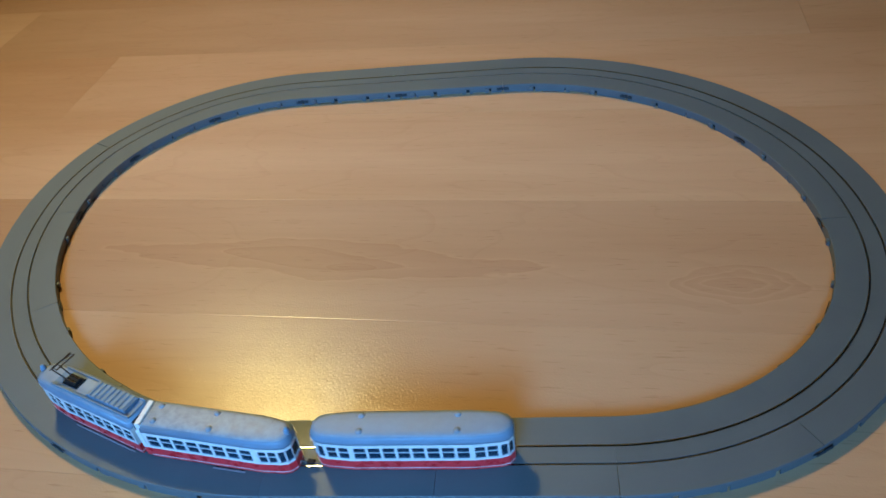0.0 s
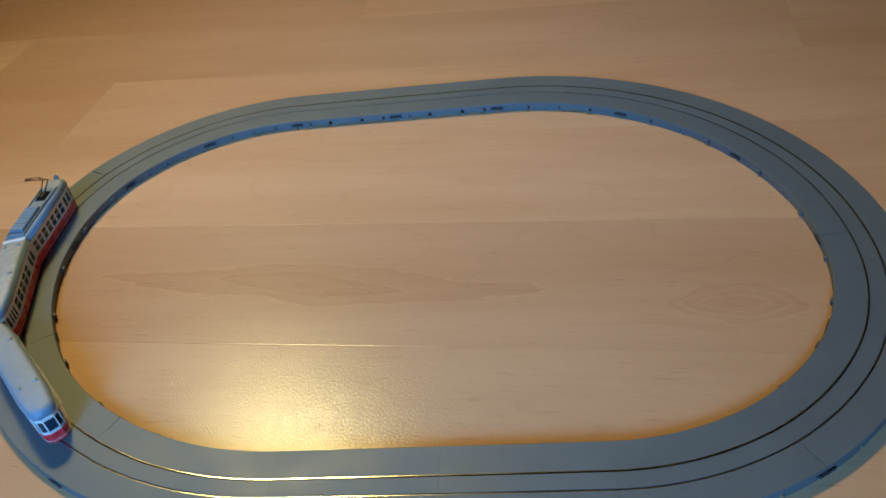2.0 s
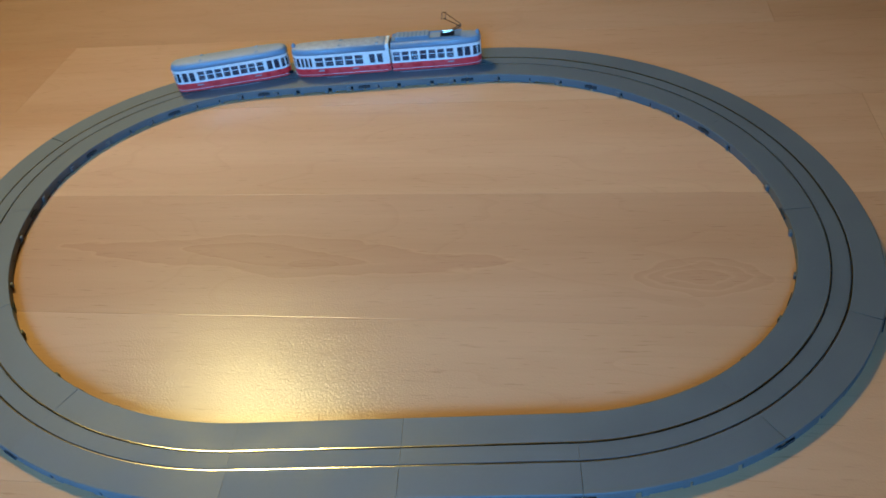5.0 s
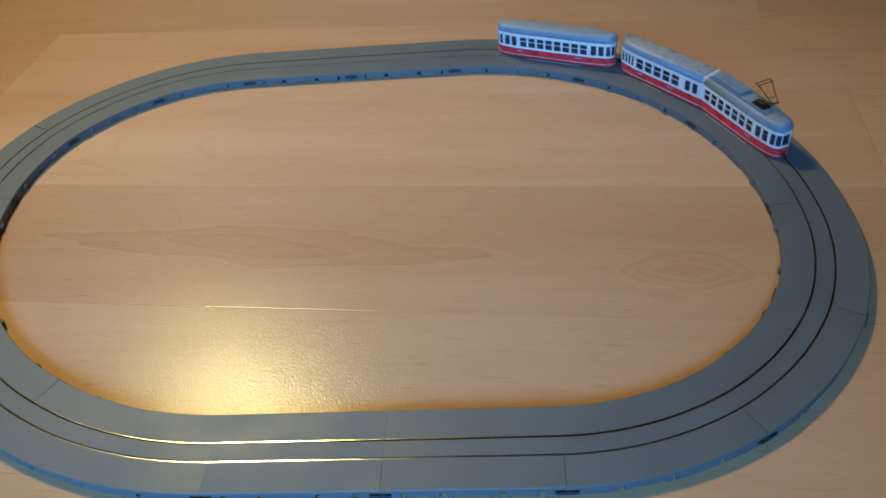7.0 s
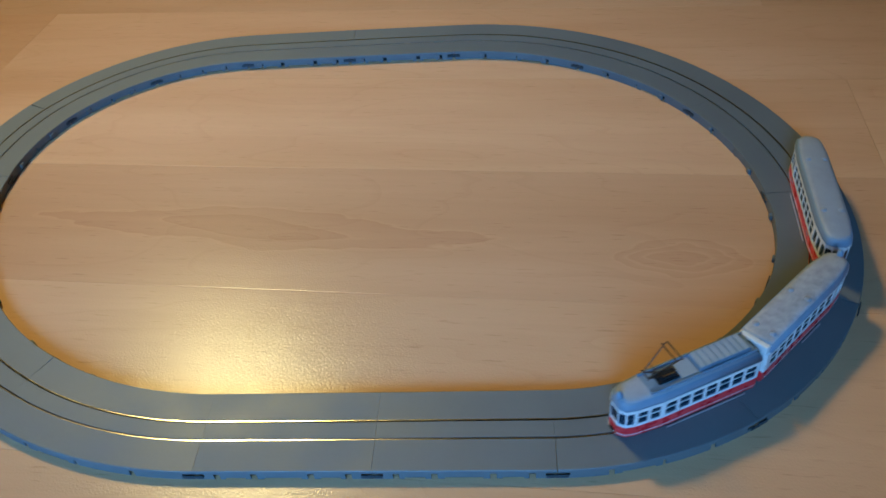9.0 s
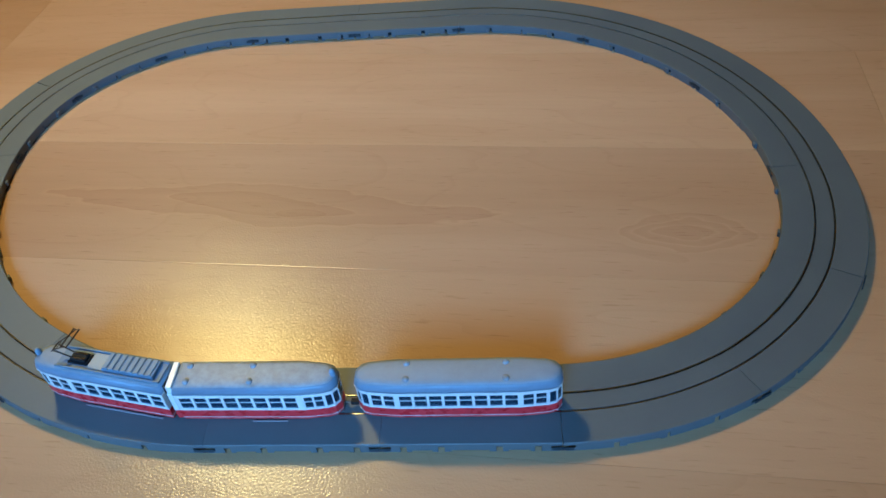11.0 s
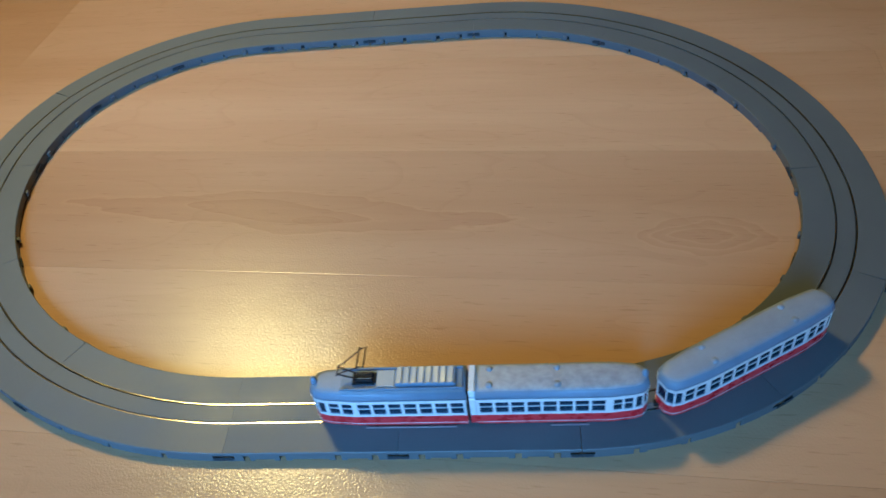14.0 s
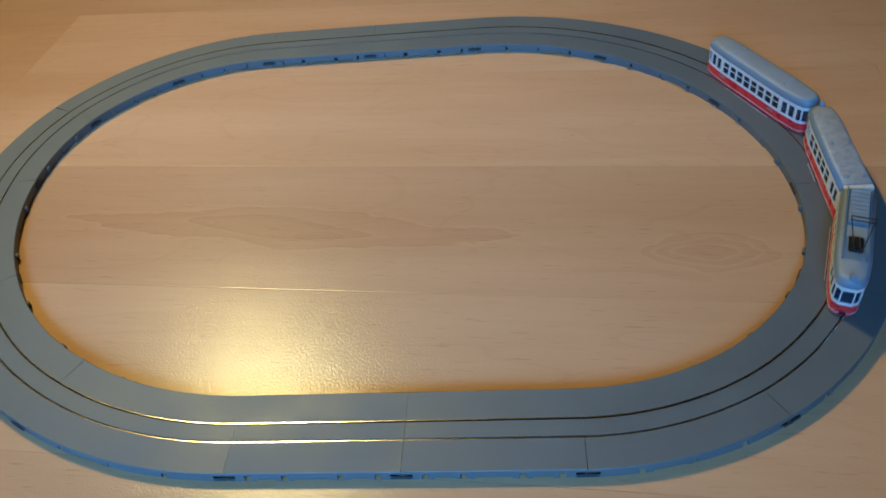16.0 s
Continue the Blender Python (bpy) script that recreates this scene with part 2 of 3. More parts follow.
wall("wall_north", (x0 - T, x1 + T, y1, y1 + T, -0.02, HIGH))
wall("wall_east", (x1, x1 + T, y0, y1, -0.02, HIGH))
wall("wall_west", (x0 - T, x0, y0, y1, -0.02, HIGH))
wall("wall_south", (x0 - T, WIN[0], y0 - T, y0, -0.02, HIGH), (WIN[1], x1 + T, y0 - T, y0, -0.02, HIGH),
     (WIN[0], WIN[1], y0 - T, y0, -0.02, WIN[2]), (WIN[0], WIN[1], y0 - T, y0, WIN[3], HIGH))
tagged(new("ceiling", finish(boxes((x0 - T, x1 + T, y0 - T, y1 + T, HIGH, HIGH + 0.1)), "ceiling", M_CEIL)),
       "plain white painted ceiling", "ceiling", kind="structure")
win = thing("window_1", "wide white-framed glazed balcony window with daylight behind", "window", kind="structure")
yw, WMID = y0 - 0.10, (WIN[0] + WIN[1]) / 2
part("window_frame", boxes((WIN[0], WIN[0] + 0.06, yw - 0.03, yw + 0.03, WIN[2], WIN[3]), (WIN[1] - 0.06, WIN[1], yw - 0.03, yw + 0.03, WIN[2], WIN[3]),
                           (WIN[0] + 0.06, WIN[1] - 0.06, yw - 0.03, yw + 0.03, WIN[2], WIN[2] + 0.06),
                           (WIN[0] + 0.06, WIN[1] - 0.06, yw - 0.03, yw + 0.03, WIN[3] - 0.06, WIN[3]),
                           (WMID - 0.03, WMID + 0.03, yw - 0.03, yw + 0.03, WIN[2] + 0.06, WIN[3] - 0.06)), M_FRAME, win)
for a, b in ((WIN[0] + 0.06, WMID - 0.03), (WMID + 0.03, WIN[1] - 0.06)):
    pn = part("pane", boxes((a, b, yw - 0.003, yw + 0.003, WIN[2] + 0.06, WIN[3] - 0.06)), M_PANE, win)
    pn.visible_shadow = False
lampt = thing("ceiling_light", "oblong white tilted ceiling light with warm glow", "lamp", m=look(LAMP_AT, LAMP_AIM))
part("housing", boxes((-0.29, 0.29, -0.34, 0.34, 0.006, 0.05), bevel=0.01), M_FRAME, lampt)
part("stem", rod(bmesh.new(), (0, 0, 0.04), tuple(lampt.matrix_world.inverted() @ Vector((LAMP_AT[0], LAMP_AT[1], HIGH + 0.005))), 0.02, 12), M_FRAME, lampt)

# ---- track plan: straights and two radii of curve, each section 30 degrees ----
S, RA, RB, HW, H = 0.13636, 0.26763, 0.34609, 0.0364, 0.0106
D30 = math.pi / 6
KINK = [radians(a) for a in (0.12, 0.6, 0.94, 1.59, -1.61, -0.58, -0.73, -0.44, 0.47, 0.33, -0.01, 2.59, -1.2, -1.02, -1.19, 0.12)]
KIND = "SAAABBBSSAAABBBS"
RADIUS = {"A": RA, "B": RB}
HEADS = []
ARC0 = [0.0]
_x, _y, _th = 0.0, -0.3, 0.0
for _k, _kind in zip(KINK, KIND):
    _th += _k
    HEADS.append((_x, _y, _th))
    if _kind == "S":
        _x, _y = _x + S * math.cos(_th), _y + S * math.sin(_th)
        ARC0.append(ARC0[-1] + S)
    else:
        c = 2 * RADIUS[_kind] * math.sin(D30 / 2)
        _x, _y = _x + c * math.cos(_th + D30 / 2), _y + c * math.sin(_th + D30 / 2)
        _th += D30
        ARC0.append(ARC0[-1] + RADIUS[_kind] * D30)
LOOP = ARC0[-1]
# spread the last fraction of a millimetre of play round the loop
HEADS = [(hx - _x * k / 16, hy - (_y + 0.3) * k / 16, th) for k, (hx, hy, th) in enumerate(HEADS)]


def local(kind, u, off):
    """Place and heading on a section that starts at the origin along x; off is outward."""
    if kind == "S":
        return u * S, -off, 0.0
    r = RADIUS[kind]
    d = u * D30
    return (r + off) * math.sin(d), r - (r + off) * math.cos(d), d


def on_track(arc):
    arc %= LOOP
    i = max(k for k in range(16) if ARC0[k] <= arc)
    u = (arc - ARC0[i]) / (ARC0[i + 1] - ARC0[i])
    lx, ly, d = local(KIND[i], u, 0)
    hx, hy, th = HEADS[i]
    return Vector((hx + lx * math.cos(th) - ly * math.sin(th), hy + lx * math.sin(th) + ly * math.cos(th), 0))


def sweep(bm, kind, profile, u0, u1, steps, closed=True):
    """Carry a profile of (outward offset, height) along a section from u0 to u1."""
    loops = []
    for k in range(steps + 1):
        u = u0 + (u1 - u0) * k / steps
        loops.append([(*local(kind, u, o)[:2], z) for o, z in profile])
    vs = [[bm.verts.new(p) for p in lp] for lp in loops]
    n = len(profile)
    for a, b in zip(vs, vs[1:]):
        for i in range(n if closed else n - 1):
            bm.faces.new((a[i], b[i], b[(i + 1) % n], a[(i + 1) % n]))
    if closed:
        bm.faces.new(vs[0])
        bm.faces.new(vs[-1][::-1])
    return bm


G0, G1, G2 = 0.0072, 0.0084, 0.0092           # flangeway inner edge, gauge face, rail outer edge
SLAB = 0.0032
TOP = [(-HW, H - SLAB), (-HW, H - 0.0006), (-HW + 0.0006, H), (-G2, H), (-G2, H - 0.002), (-G0, H - 0.002), (-G0, H),
       (G0, H), (G0, H - 0.002), (G2, H - 0.002), (G2, H), (HW - 0.0006, H), (HW, H - 0.0006), (HW, H - SLAB)]


def skirt_cells(kind):
    """Stretches of side wall: start, end, bottom, top; what is missing is a slot."""
    ln = S if kind == "S" else RADIUS[kind] * D30
    n = 0.0013 / ln
    j = 0.0082 / ln
    hi = H - SLAB
    # upright slots, open to the floor, and low gaps along the foot between them
    cuts = [(c, 1.9 * n, hi - 0.0008) for c in (0.13, 0.34, 0.66, 0.87)] if kind == "S" else \
           [(0.25, 1.5 * n, hi - 0.0012), (0.5, 0.8 * n, hi - 0.0016), (0.75, 1.5 * n, hi - 0.0012)]
    lows = [(0.175, 0.29), (0.395, 0.605), (0.71, 0.825)] if kind == "S" else [(0.30, 0.46)]
    stem = 0.0019 / ln
    cells = []
    for a, b in ((stem, j), (1 - j, 1 - stem)):
        cells += [(a, b, 0, 0.0032), (a, b, hi - 0.0006, hi)]
    edges, at = [], j
    for c, w, z1 in cuts:
        edges.append((at, c - w))
        if z1 < hi:
            cells.append((c - w, c + w, z1, hi))
        at = c + w
    edges.append((at, 1 - j))
    for a, b in edges:
        for g0, g1 in lows:
            if a < g0 and g1 < b:
                cells += [(a, g0, 0, hi), (g0, g1, 0.0019, hi)]
                a = g1
        cells.append((a, b, 0, hi))
    return cells


def pierced_wall(kind, o0, o1):
    """The side wall as one solid with its slots left out."""
    cells = skirt_cells(kind)
    us = {round(u, 5) for c in cells for u in c[:2]} | ({k / 12 for k in range(1, 12)} if kind != "S" else set())
    us = sorted(us)
    zs = sorted({round(z, 6) for c in cells for z in c[2:]})
    full = {(i, k) for i in range(len(us) - 1) for k in range(len(zs) - 1)
            if any(a - 1e-4 < (us[i] + us[i + 1]) / 2 < b + 1e-4 and z0 < (zs[k] + zs[k + 1]) / 2 < z1 for a, b, z0, z1 in cells)}
    bm = bmesh.new()
    made = {}

    def v(i, k, o):
        if (i, k, o) not in made:
            made[i, k, o] = bm.verts.new((*local(kind, us[i], o)[:2], zs[k]))
        return made[i, k, o]
    for i, k in full:
        for o in (o0, o1):
            bm.faces.new((v(i, k, o), v(i + 1, k, o), v(i + 1, k + 1, o), v(i, k + 1, o)))
        for di, dk, p, q in ((-1, 0, (i, k), (i, k + 1)), (1, 0, (i + 1, k), (i + 1, k + 1)), (0, -1, (i, k), (i + 1, k)), (0, 1, (i, k + 1), (i + 1, k + 1))):
            if (i + di, k + dk) not in full:
                bm.faces.new((v(*p, o0), v(*q, o0), v(*q, o1), v(*p, o1)))
    return bm


def track_section(kind):
    label = {"S": "straight grey plastic track section with two brass rails on the floor",
             "A": "tight curved grey plastic track section with brass rails",
             "B": "wide curved grey plastic track section with brass rails"}[kind]
    t = thing("track_section", label, "track", "sections of the track oval")
    e = 0.0012 if kind == "S" else 0.0011
    gap = (0.00009 if kind == "S" else 0.00001) / (S if kind == "S" else RADIUS[kind] * D30)
    steps = 1 if kind == "S" else 12
    part("roadbed", sweep(bmesh.new(), kind, TOP, gap, 1 - gap, steps), M_PLASTIC, t)
    for side in (-1, 1):
        o0, o1 = side * (HW - 0.0002), side * (HW - 0.0014)
        part("side_wall", pierced_wall(kind, o0, o1), M_PLASTIC, t)
        # added black strip behind the slots stands in for shade in the hollow
        w0, w1 = side * (HW - 0.0042), side * (HW - 0.0052)
        part("slot_shade_strip", sweep(bmesh.new(), kind, [(w0, 0.0), (w0, H - SLAB), (w1, H - SLAB), (w1, 0.0)], 0.002, 0.998, 1 if kind == "S" else 8), M_BLACK, t)
        bm = sweep(bmesh.new(), kind, [(side * G1, H - 0.0019), (side * G1, H + 0.00012), (side * (G2 - 0.0001), H + 0.00012), (side * (G2 - 0.0001), H - 0.0019)],
                   gap * 4, 1 - gap * 4, 1 if kind == "S" else 16)
        part("rail", bm, M_BRASS, t, "brass rail")
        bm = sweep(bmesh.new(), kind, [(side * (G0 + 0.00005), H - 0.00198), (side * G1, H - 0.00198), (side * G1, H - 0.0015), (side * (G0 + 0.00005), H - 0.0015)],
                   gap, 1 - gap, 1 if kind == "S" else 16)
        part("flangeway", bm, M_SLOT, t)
        # lugs beside the slots and the joint clip
        spots = (0.25, 0.75) if kind != "S" else (0.13, 0.86)
        for u in spots if side < 0 else ():
            lx, ly, d = local(kind, u + 0.022, side * HW)
            m = Matrix.Translation((lx, ly, 0)) @ Matrix.Rotation(d, 4, "Z")
            y = (-0.0004, 0.0024) if side < 0 else (-0.0024, 0.0004)
            part("lug", boxes((-0.0029, 0.0029, *y, 0.0020, 0.0074), m=m, bevel=0.0006), M_PLASTIC, t)
        lx, ly, d = local(kind, 0.0, side * HW)
        y = (ly + 0.0007, ly + 0.0016) if side < 0 else (ly - 0.0016, ly - 0.0007)
        y = (min(y), max(y))
        part("joint_clip", boxes((-0.0081, -0.0016, *y, 0.0034, 0.0066), (-0.0016, 0.0016, *y, 0.0030, 0.0070), (0.0016, 0.0081, *y, 0.0034, 0.0066), bevel=0.0003), M_CLIP, t, "dark joint clip")
    return t


models = {}
for (hx, hy, th), kind in zip(HEADS, KIND):
    m = Matrix.Translation((hx, hy, 0)) @ Matrix.Rotation(th, 4, "Z")
    if kind not in models:
        models[kind] = track_section(kind)
        models[kind].matrix_world = m
    else:
        copy_thing(models[kind], m)

# ---- toy tram: three car bodies, built in millimetres along x, forward +x ----
MM = 0.001


def outline(stations, d=0.0):
    """Closed plan from (x, half width) rear to front, drawn in by d on all sides."""
    xs = [s[0] for s in stations]
    lo, hi = min(xs), max(xs)
    pts = []
    for x, w in stations:
        x = x + d * (x < lo + 6) * 1.0 - d * (x > hi - 6) * 1.0
        pts.append((x, max(w - d, 0.5) if w else 0.0))
    right = [(x, -w) for x, w in pts]
    left = [(x, w) for x, w in reversed(pts) if True]
    loop = []
    for p in right + left:
        if not loop or (abs(p[0] - loop[-1][0]) + abs(p[1] - loop[-1][1])) > 1e-6:
            loop.append(p)
    if abs(loop[0][0] - loop[-1][0]) + abs(loop[0][1] - loop[-1][1]) < 1e-6:
        loop.pop()
    return loop


def ring(stations, d, z):
    return [(x * MM, y * MM, z * MM) for x, y in outline(stations, d)]


Z_SKIRT, Z_BELT, Z_SILL, Z_HEAD, Z_EAVE = 1.0, 13.2, 15.8, 28.8, 32.8


def hollow(bm, stations, d0, d1, z0, z1):
    """A ring wall between two outlines."""
    a, b, c, e = ring(stations, d0, z0), ring(stations, d0, z1), ring(stations, d1, z1), ring(stations, d1, z0)
    vs = [[bm.verts.new(p) for p in lp] for lp in (a, b, c, e)]
    n = len(a)
    for k in range(4):
        p, q = vs[k], vs[(k + 1) % 4]
        for i in range(n):
            bm.faces.new((p[i], p[(i + 1) % n], q[(i + 1) % n], q[i]))
    return bm


def car_body(name, label, stations, windows, bumps, group, top=M_ROOF):
    """windows: for each edge of the plan the (start, end, bar) of its openings."""
    t = thing(name, label, "toy tram", group)
    st = stations
    part("skirt", rings(bmesh.new(), [ring(st, 0.9, Z_SKIRT), ring(st, 0.3, Z_SKIRT + 0.5), ring(st, 0.0, 4.0), ring(st, 0.0, Z_BELT)]), M_RED, t, "glossy red lower body")
    part("stripe", hollow(bmesh.new(), st, -0.22, 0.4, 4.3, 4.8), M_WHITE, t, "thin white line")
    bm = hollow(bmesh.new(), st, 0.0, 1.0, Z_BELT, Z_SILL)
    hollow(bm, st, 0.0, 1.0, Z_HEAD, Z_EAVE)
    loop = outline(st)
    panes = []
    for i, a in enumerate(loop):
        b = loop[(i + 1) % len(loop)]
        ln = math.hypot(b[0] - a[0], b[1] - a[1])
        m = Matrix.Scale(MM, 4) @ Matrix.Translation((*a, 0)) @ Matrix.Rotation(math.atan2(b[1] - a[1], b[0] - a[0]), 4, "Z")
        at = 0.0
        spans = sorted(windows.get(i, []))
        for s, e, bar in spans:
            box(bm, at * ln, s * ln, 0.0, 0.9, Z_SILL, Z_HEAD, m=m)
            if bar:
                box(bm, s * ln, e * ln, 0.1, 0.6, 22.7, 23.3, m=m)
            panes.append((m, s * ln - 0.1, e * ln + 0.1))
            at = e
        box(bm, at * ln, ln, 0.0, 0.9, Z_SILL, Z_HEAD, m=m)
    part("window_band", bm, M_WHITE, t, "white window band")
    for m, s, e in panes:
        part("pane", boxes((s, e, 0.45, 0.75, Z_SILL - 0.1, Z_HEAD + 0.1), m=m), M_GLASS, t, "dark glass pane")
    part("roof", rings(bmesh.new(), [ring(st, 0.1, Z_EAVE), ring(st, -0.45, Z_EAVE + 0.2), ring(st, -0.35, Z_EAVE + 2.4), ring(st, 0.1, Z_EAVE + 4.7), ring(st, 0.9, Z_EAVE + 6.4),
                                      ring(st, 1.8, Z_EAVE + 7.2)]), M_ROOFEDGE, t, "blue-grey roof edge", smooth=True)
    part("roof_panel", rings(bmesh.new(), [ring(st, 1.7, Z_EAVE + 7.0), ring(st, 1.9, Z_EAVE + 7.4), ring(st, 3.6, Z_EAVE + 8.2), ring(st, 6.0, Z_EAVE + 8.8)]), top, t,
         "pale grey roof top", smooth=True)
    part("gutter", hollow(bmesh.new(), st, -0.65, 0.2, Z_EAVE - 0.45, Z_EAVE + 0.05), M_WHITE, t, "thin pale gutter line")
    xs = [s[0] for s in st]
    x = min(xs) + 14
    while x < max(xs) - 18:
        for y in (-6.5, 6.5):
            part("seat", boxes((x * MM, (x + 4) * MM, (y - 3.5) * MM, (y + 3.5) * MM, Z_BELT * MM, 18.5 * MM),
                               (x * MM, (x + 0.9) * MM, (y - 3.5) * MM, (y + 3.5) * MM, 18.5 * MM, 22.5 * MM)), M_INSIDE, t)
        x += 10.5
    for bx, by in bumps:
        bm = bmesh.new()
        bmesh.ops.create_uvsphere(bm, u_segments=12, v_segments=8, radius=1.0,
                                  matrix=Matrix.Translation((bx * MM, by * MM, (Z_EAVE + 8.5) * MM)) @ Matrix.Diagonal((0.0028, 0.0028, 0.0018, 1)))
        part("roof_vent", bm, M_ROOF, t, "small domed vent", smooth=True)
    return t


def bogie(t, x, wheelbase):
    bm = boxes(((x - wheelbase / 2 - 5) * MM, (x + wheelbase / 2 + 5) * MM, -0.0062, 0.0062, 0.0014, 0.0062), bevel=0.0005)
    part("bogie", bm, M_BLACK, t, "black wheel truck")
    for wx in (-wheelbase / 2, wheelbase / 2):
        for y in (-1, 1):
            bm = rod(bmesh.new(), ((x + wx) * MM, y * 0.0072, 0.0045), ((x + wx) * MM, y * 0.0092, 0.0045), 0.0042, 14)
            part("wheel", bm, M_STEEL, t)


def even(n, a, b, frac, bar=True):
    """n openings spread from a to b."""
    w = (b - a) / n
    return [(a + w * (k + (1 - frac) / 2), a + w * (k + (1 + frac) / 2), bar) for k in range(n)]


GROUP = "cars of the toy tram"
# plan edges: right side from rear to front, nose, left side from front to rear, tail
FRONT = [(-57.5, 13.9), (27, 13.9), (49, 11.9), (56, 9.9), (59.9, 5.1)]
front = car_body("tram_car", "leading red and white toy tram car with raised pantograph", FRONT,
                 {0: even(7, 0.015, 0.985, 0.78), 1: even(2, 0.06, 0.94, 0.74, False), 2: even(1, 0.0, 1.0, 0.74, False), 3: even(1, 0.0, 1.0, 0.82, False),
                  4: even(1, 0.0, 1.0, 0.88, False), 5: even(1, 0.0, 1.0, 0.82, False), 6: even(1, 0.0, 1.0, 0.74, False), 7: even(2, 0.04, 0.96, 0.78),
                  8: even(7, 0.015, 0.985, 0.80)}, [], GROUP)
REAR = [(-65.0, 5.1), (-61.2, 9.9), (-55, 11.9), (-38, 13.9), (60.5, 13.9)]
rear = car_body("tram_car", "middle red and white toy tram car with a worn grey roof", REAR,
                {0: even(1, 0.0, 1.0, 0.82, False), 1: even(1, 0.0, 1.0, 0.74, False), 2: even(3, 0.02, 0.98, 0.66, False),
                 3: even(5, 0.02, 0.70, 0.80) + even(2, 0.76, 0.97, 0.72, False), 5: even(8, 0.015, 0.965, 0.82), 6: even(2, 0.04, 0.96, 0.80),
                 7: even(1, 0.0, 1.0, 0.74, False), 8: even(1, 0.0, 1.0, 0.82, False), 9: even(1, 0.0, 1.0, 0.88, False)},
                [(50, 7.3), (50, -7.3), (0.5, 7.3), (0.5, -7.3)], GROUP, M_ROOFWORN)
TRAIL = [(-77.2, 5.1), (-73.4, 9.9), (-67, 11.9), (-46.5, 13.9), (46.5, 13.9), (67, 11.9), (73.4, 9.9), (77.2, 5.1)]
trailer = car_body("tram_car", "trailing red and white toy tram car with a smooth grey roof", TRAIL,
                   {0: even(1, 0.0, 1.0, 0.82, False), 1: even(1, 0.0, 1.0, 0.74, False), 2: even(2, 0.04, 0.96, 0.74, False), 3: even(8, 0.015, 0.985, 0.80),
                    4: even(2, 0.04, 0.96, 0.72, False), 5: even(1, 0.0, 1.0, 0.74, False), 6: even(1, 0.0, 1.0, 0.82, False), 7: even(1, 0.0, 1.0, 0.88, False),
                    8: even(1, 0.0, 1.0, 0.82, False), 9: even(1, 0.0, 1.0, 0.74, False), 10: even(2, 0.04, 0.96, 0.80), 11: even(8, 0.015, 0.985, 0.82),
                    12: even(2, 0.04, 0.96, 0.80), 13: even(1, 0.0, 1.0, 0.74, False), 14: even(1, 0.0, 1.0, 0.82, False), 15: even(1, 0.0, 1.0, 0.88, False)},
                   [(38, 7.3), (38, -7.3), (-36, 7.3), (-36, -7.3)], GROUP)
bogie(front, 30, 16)
bogie(rear, 66, 14)
bogie(rear, -28, 16)
bogie(trailer, 34, 14)
bogie(trailer, -34, 14)


def strip(t, x0_, x1_, side):
    """A step board held out from the skirt on short brackets."""
    y = sorted((side * 14.6 * MM, side * 15.7 * MM))
    k = sorted((side * 12.0 * MM, side * 14.7 * MM))
    bm = boxes((x0_ * MM, x1_ * MM, *y, 0.3 * MM, 0.9 * MM))
    part("running_board", bm, M_MARK, t, "pale step board")
    for f in (0.12, 0.88):
        xk = x0_ + (x1_ - x0_) * f
        part("bracket", boxes(((xk - 0.5) * MM, (xk + 0.5) * MM, *k, 0.4 * MM, 1.2 * MM)), M_BLACK, t)


for side in (-1, 1):
    strip(front, -48, 22, side)
    strip(rear, -22, 6, side)
strip(trailer, -34, 34, -1)
# badges on the door side
for t, x in ((front, 20), (rear, 18), (rear, -28), (trailer, 34), (trailer, -44)):
    part("badge", boxes(((x - 4) * MM, (x + 4) * MM, -14.05 * MM, -13.8 * MM, 9.0 * MM, 10.8 * MM)), M_MARK, t, "small grey badge")
# white frame and dark fold where the two halves meet
part("joint_frame", boxes((60.5 * MM, 65.4 * MM, -14.2 * MM, 14.2 * MM, Z_BELT * MM, (Z_EAVE + 1) * MM), (60.5 * MM, 65.4 * MM, -12.4 * MM, 12.4 * MM, (Z_EAVE + 1) * MM, (Z_EAVE + 7.7) * MM), bevel=0.0006),
     M_WHITE, rear, "white joint frame")
part("joint_skirt", boxes((60.5 * MM, 65.4 * MM, -13.6 * MM, 13.6 * MM, 3.0 * MM, Z_BELT * MM)), M_RED, rear)
part("fold", boxes((-59.0 * MM, -57.5 * MM, -10.0 * MM, 10.0 * MM, 3.6 * MM, (Z_EAVE + 5.5) * MM), bevel=0.0004), M_BLACK, front, "dark rubber fold")
# roof gear of the leading car
zr = Z_EAVE + 8.2
part("roof_trough", boxes((-55.5 * MM, 36 * MM, -9.4 * MM, 9.4 * MM, (zr - 1.5) * MM, (zr + 0.7) * MM), bevel=0.0004), M_ROOFDARK, front, "blue-grey roof tray")
for y in (-9.4, 9.4):
    part("side_rim", boxes((-55.5 * MM, 36 * MM, (y - 0.6) * MM, (y + 0.6) * MM, (zr + 0.4) * MM, (zr + 2.0) * MM)), M_ROOFDARK, front)
part("roof_deck", boxes((-5 * MM, 8.5 * MM, -7.6 * MM, 7.6 * MM, (zr + 0.7) * MM, (zr + 1.5) * MM), bevel=0.0003), M_SLAT, front, "pale grey roof deck")
part("resistor_box", boxes((-50.5 * MM, -6.0 * MM, -7.9 * MM, 7.9 * MM, (zr + 0.7) * MM, (zr + 4.4) * MM), bevel=0.0004), M_ROOFDARK, front, "blue-grey resistor box")
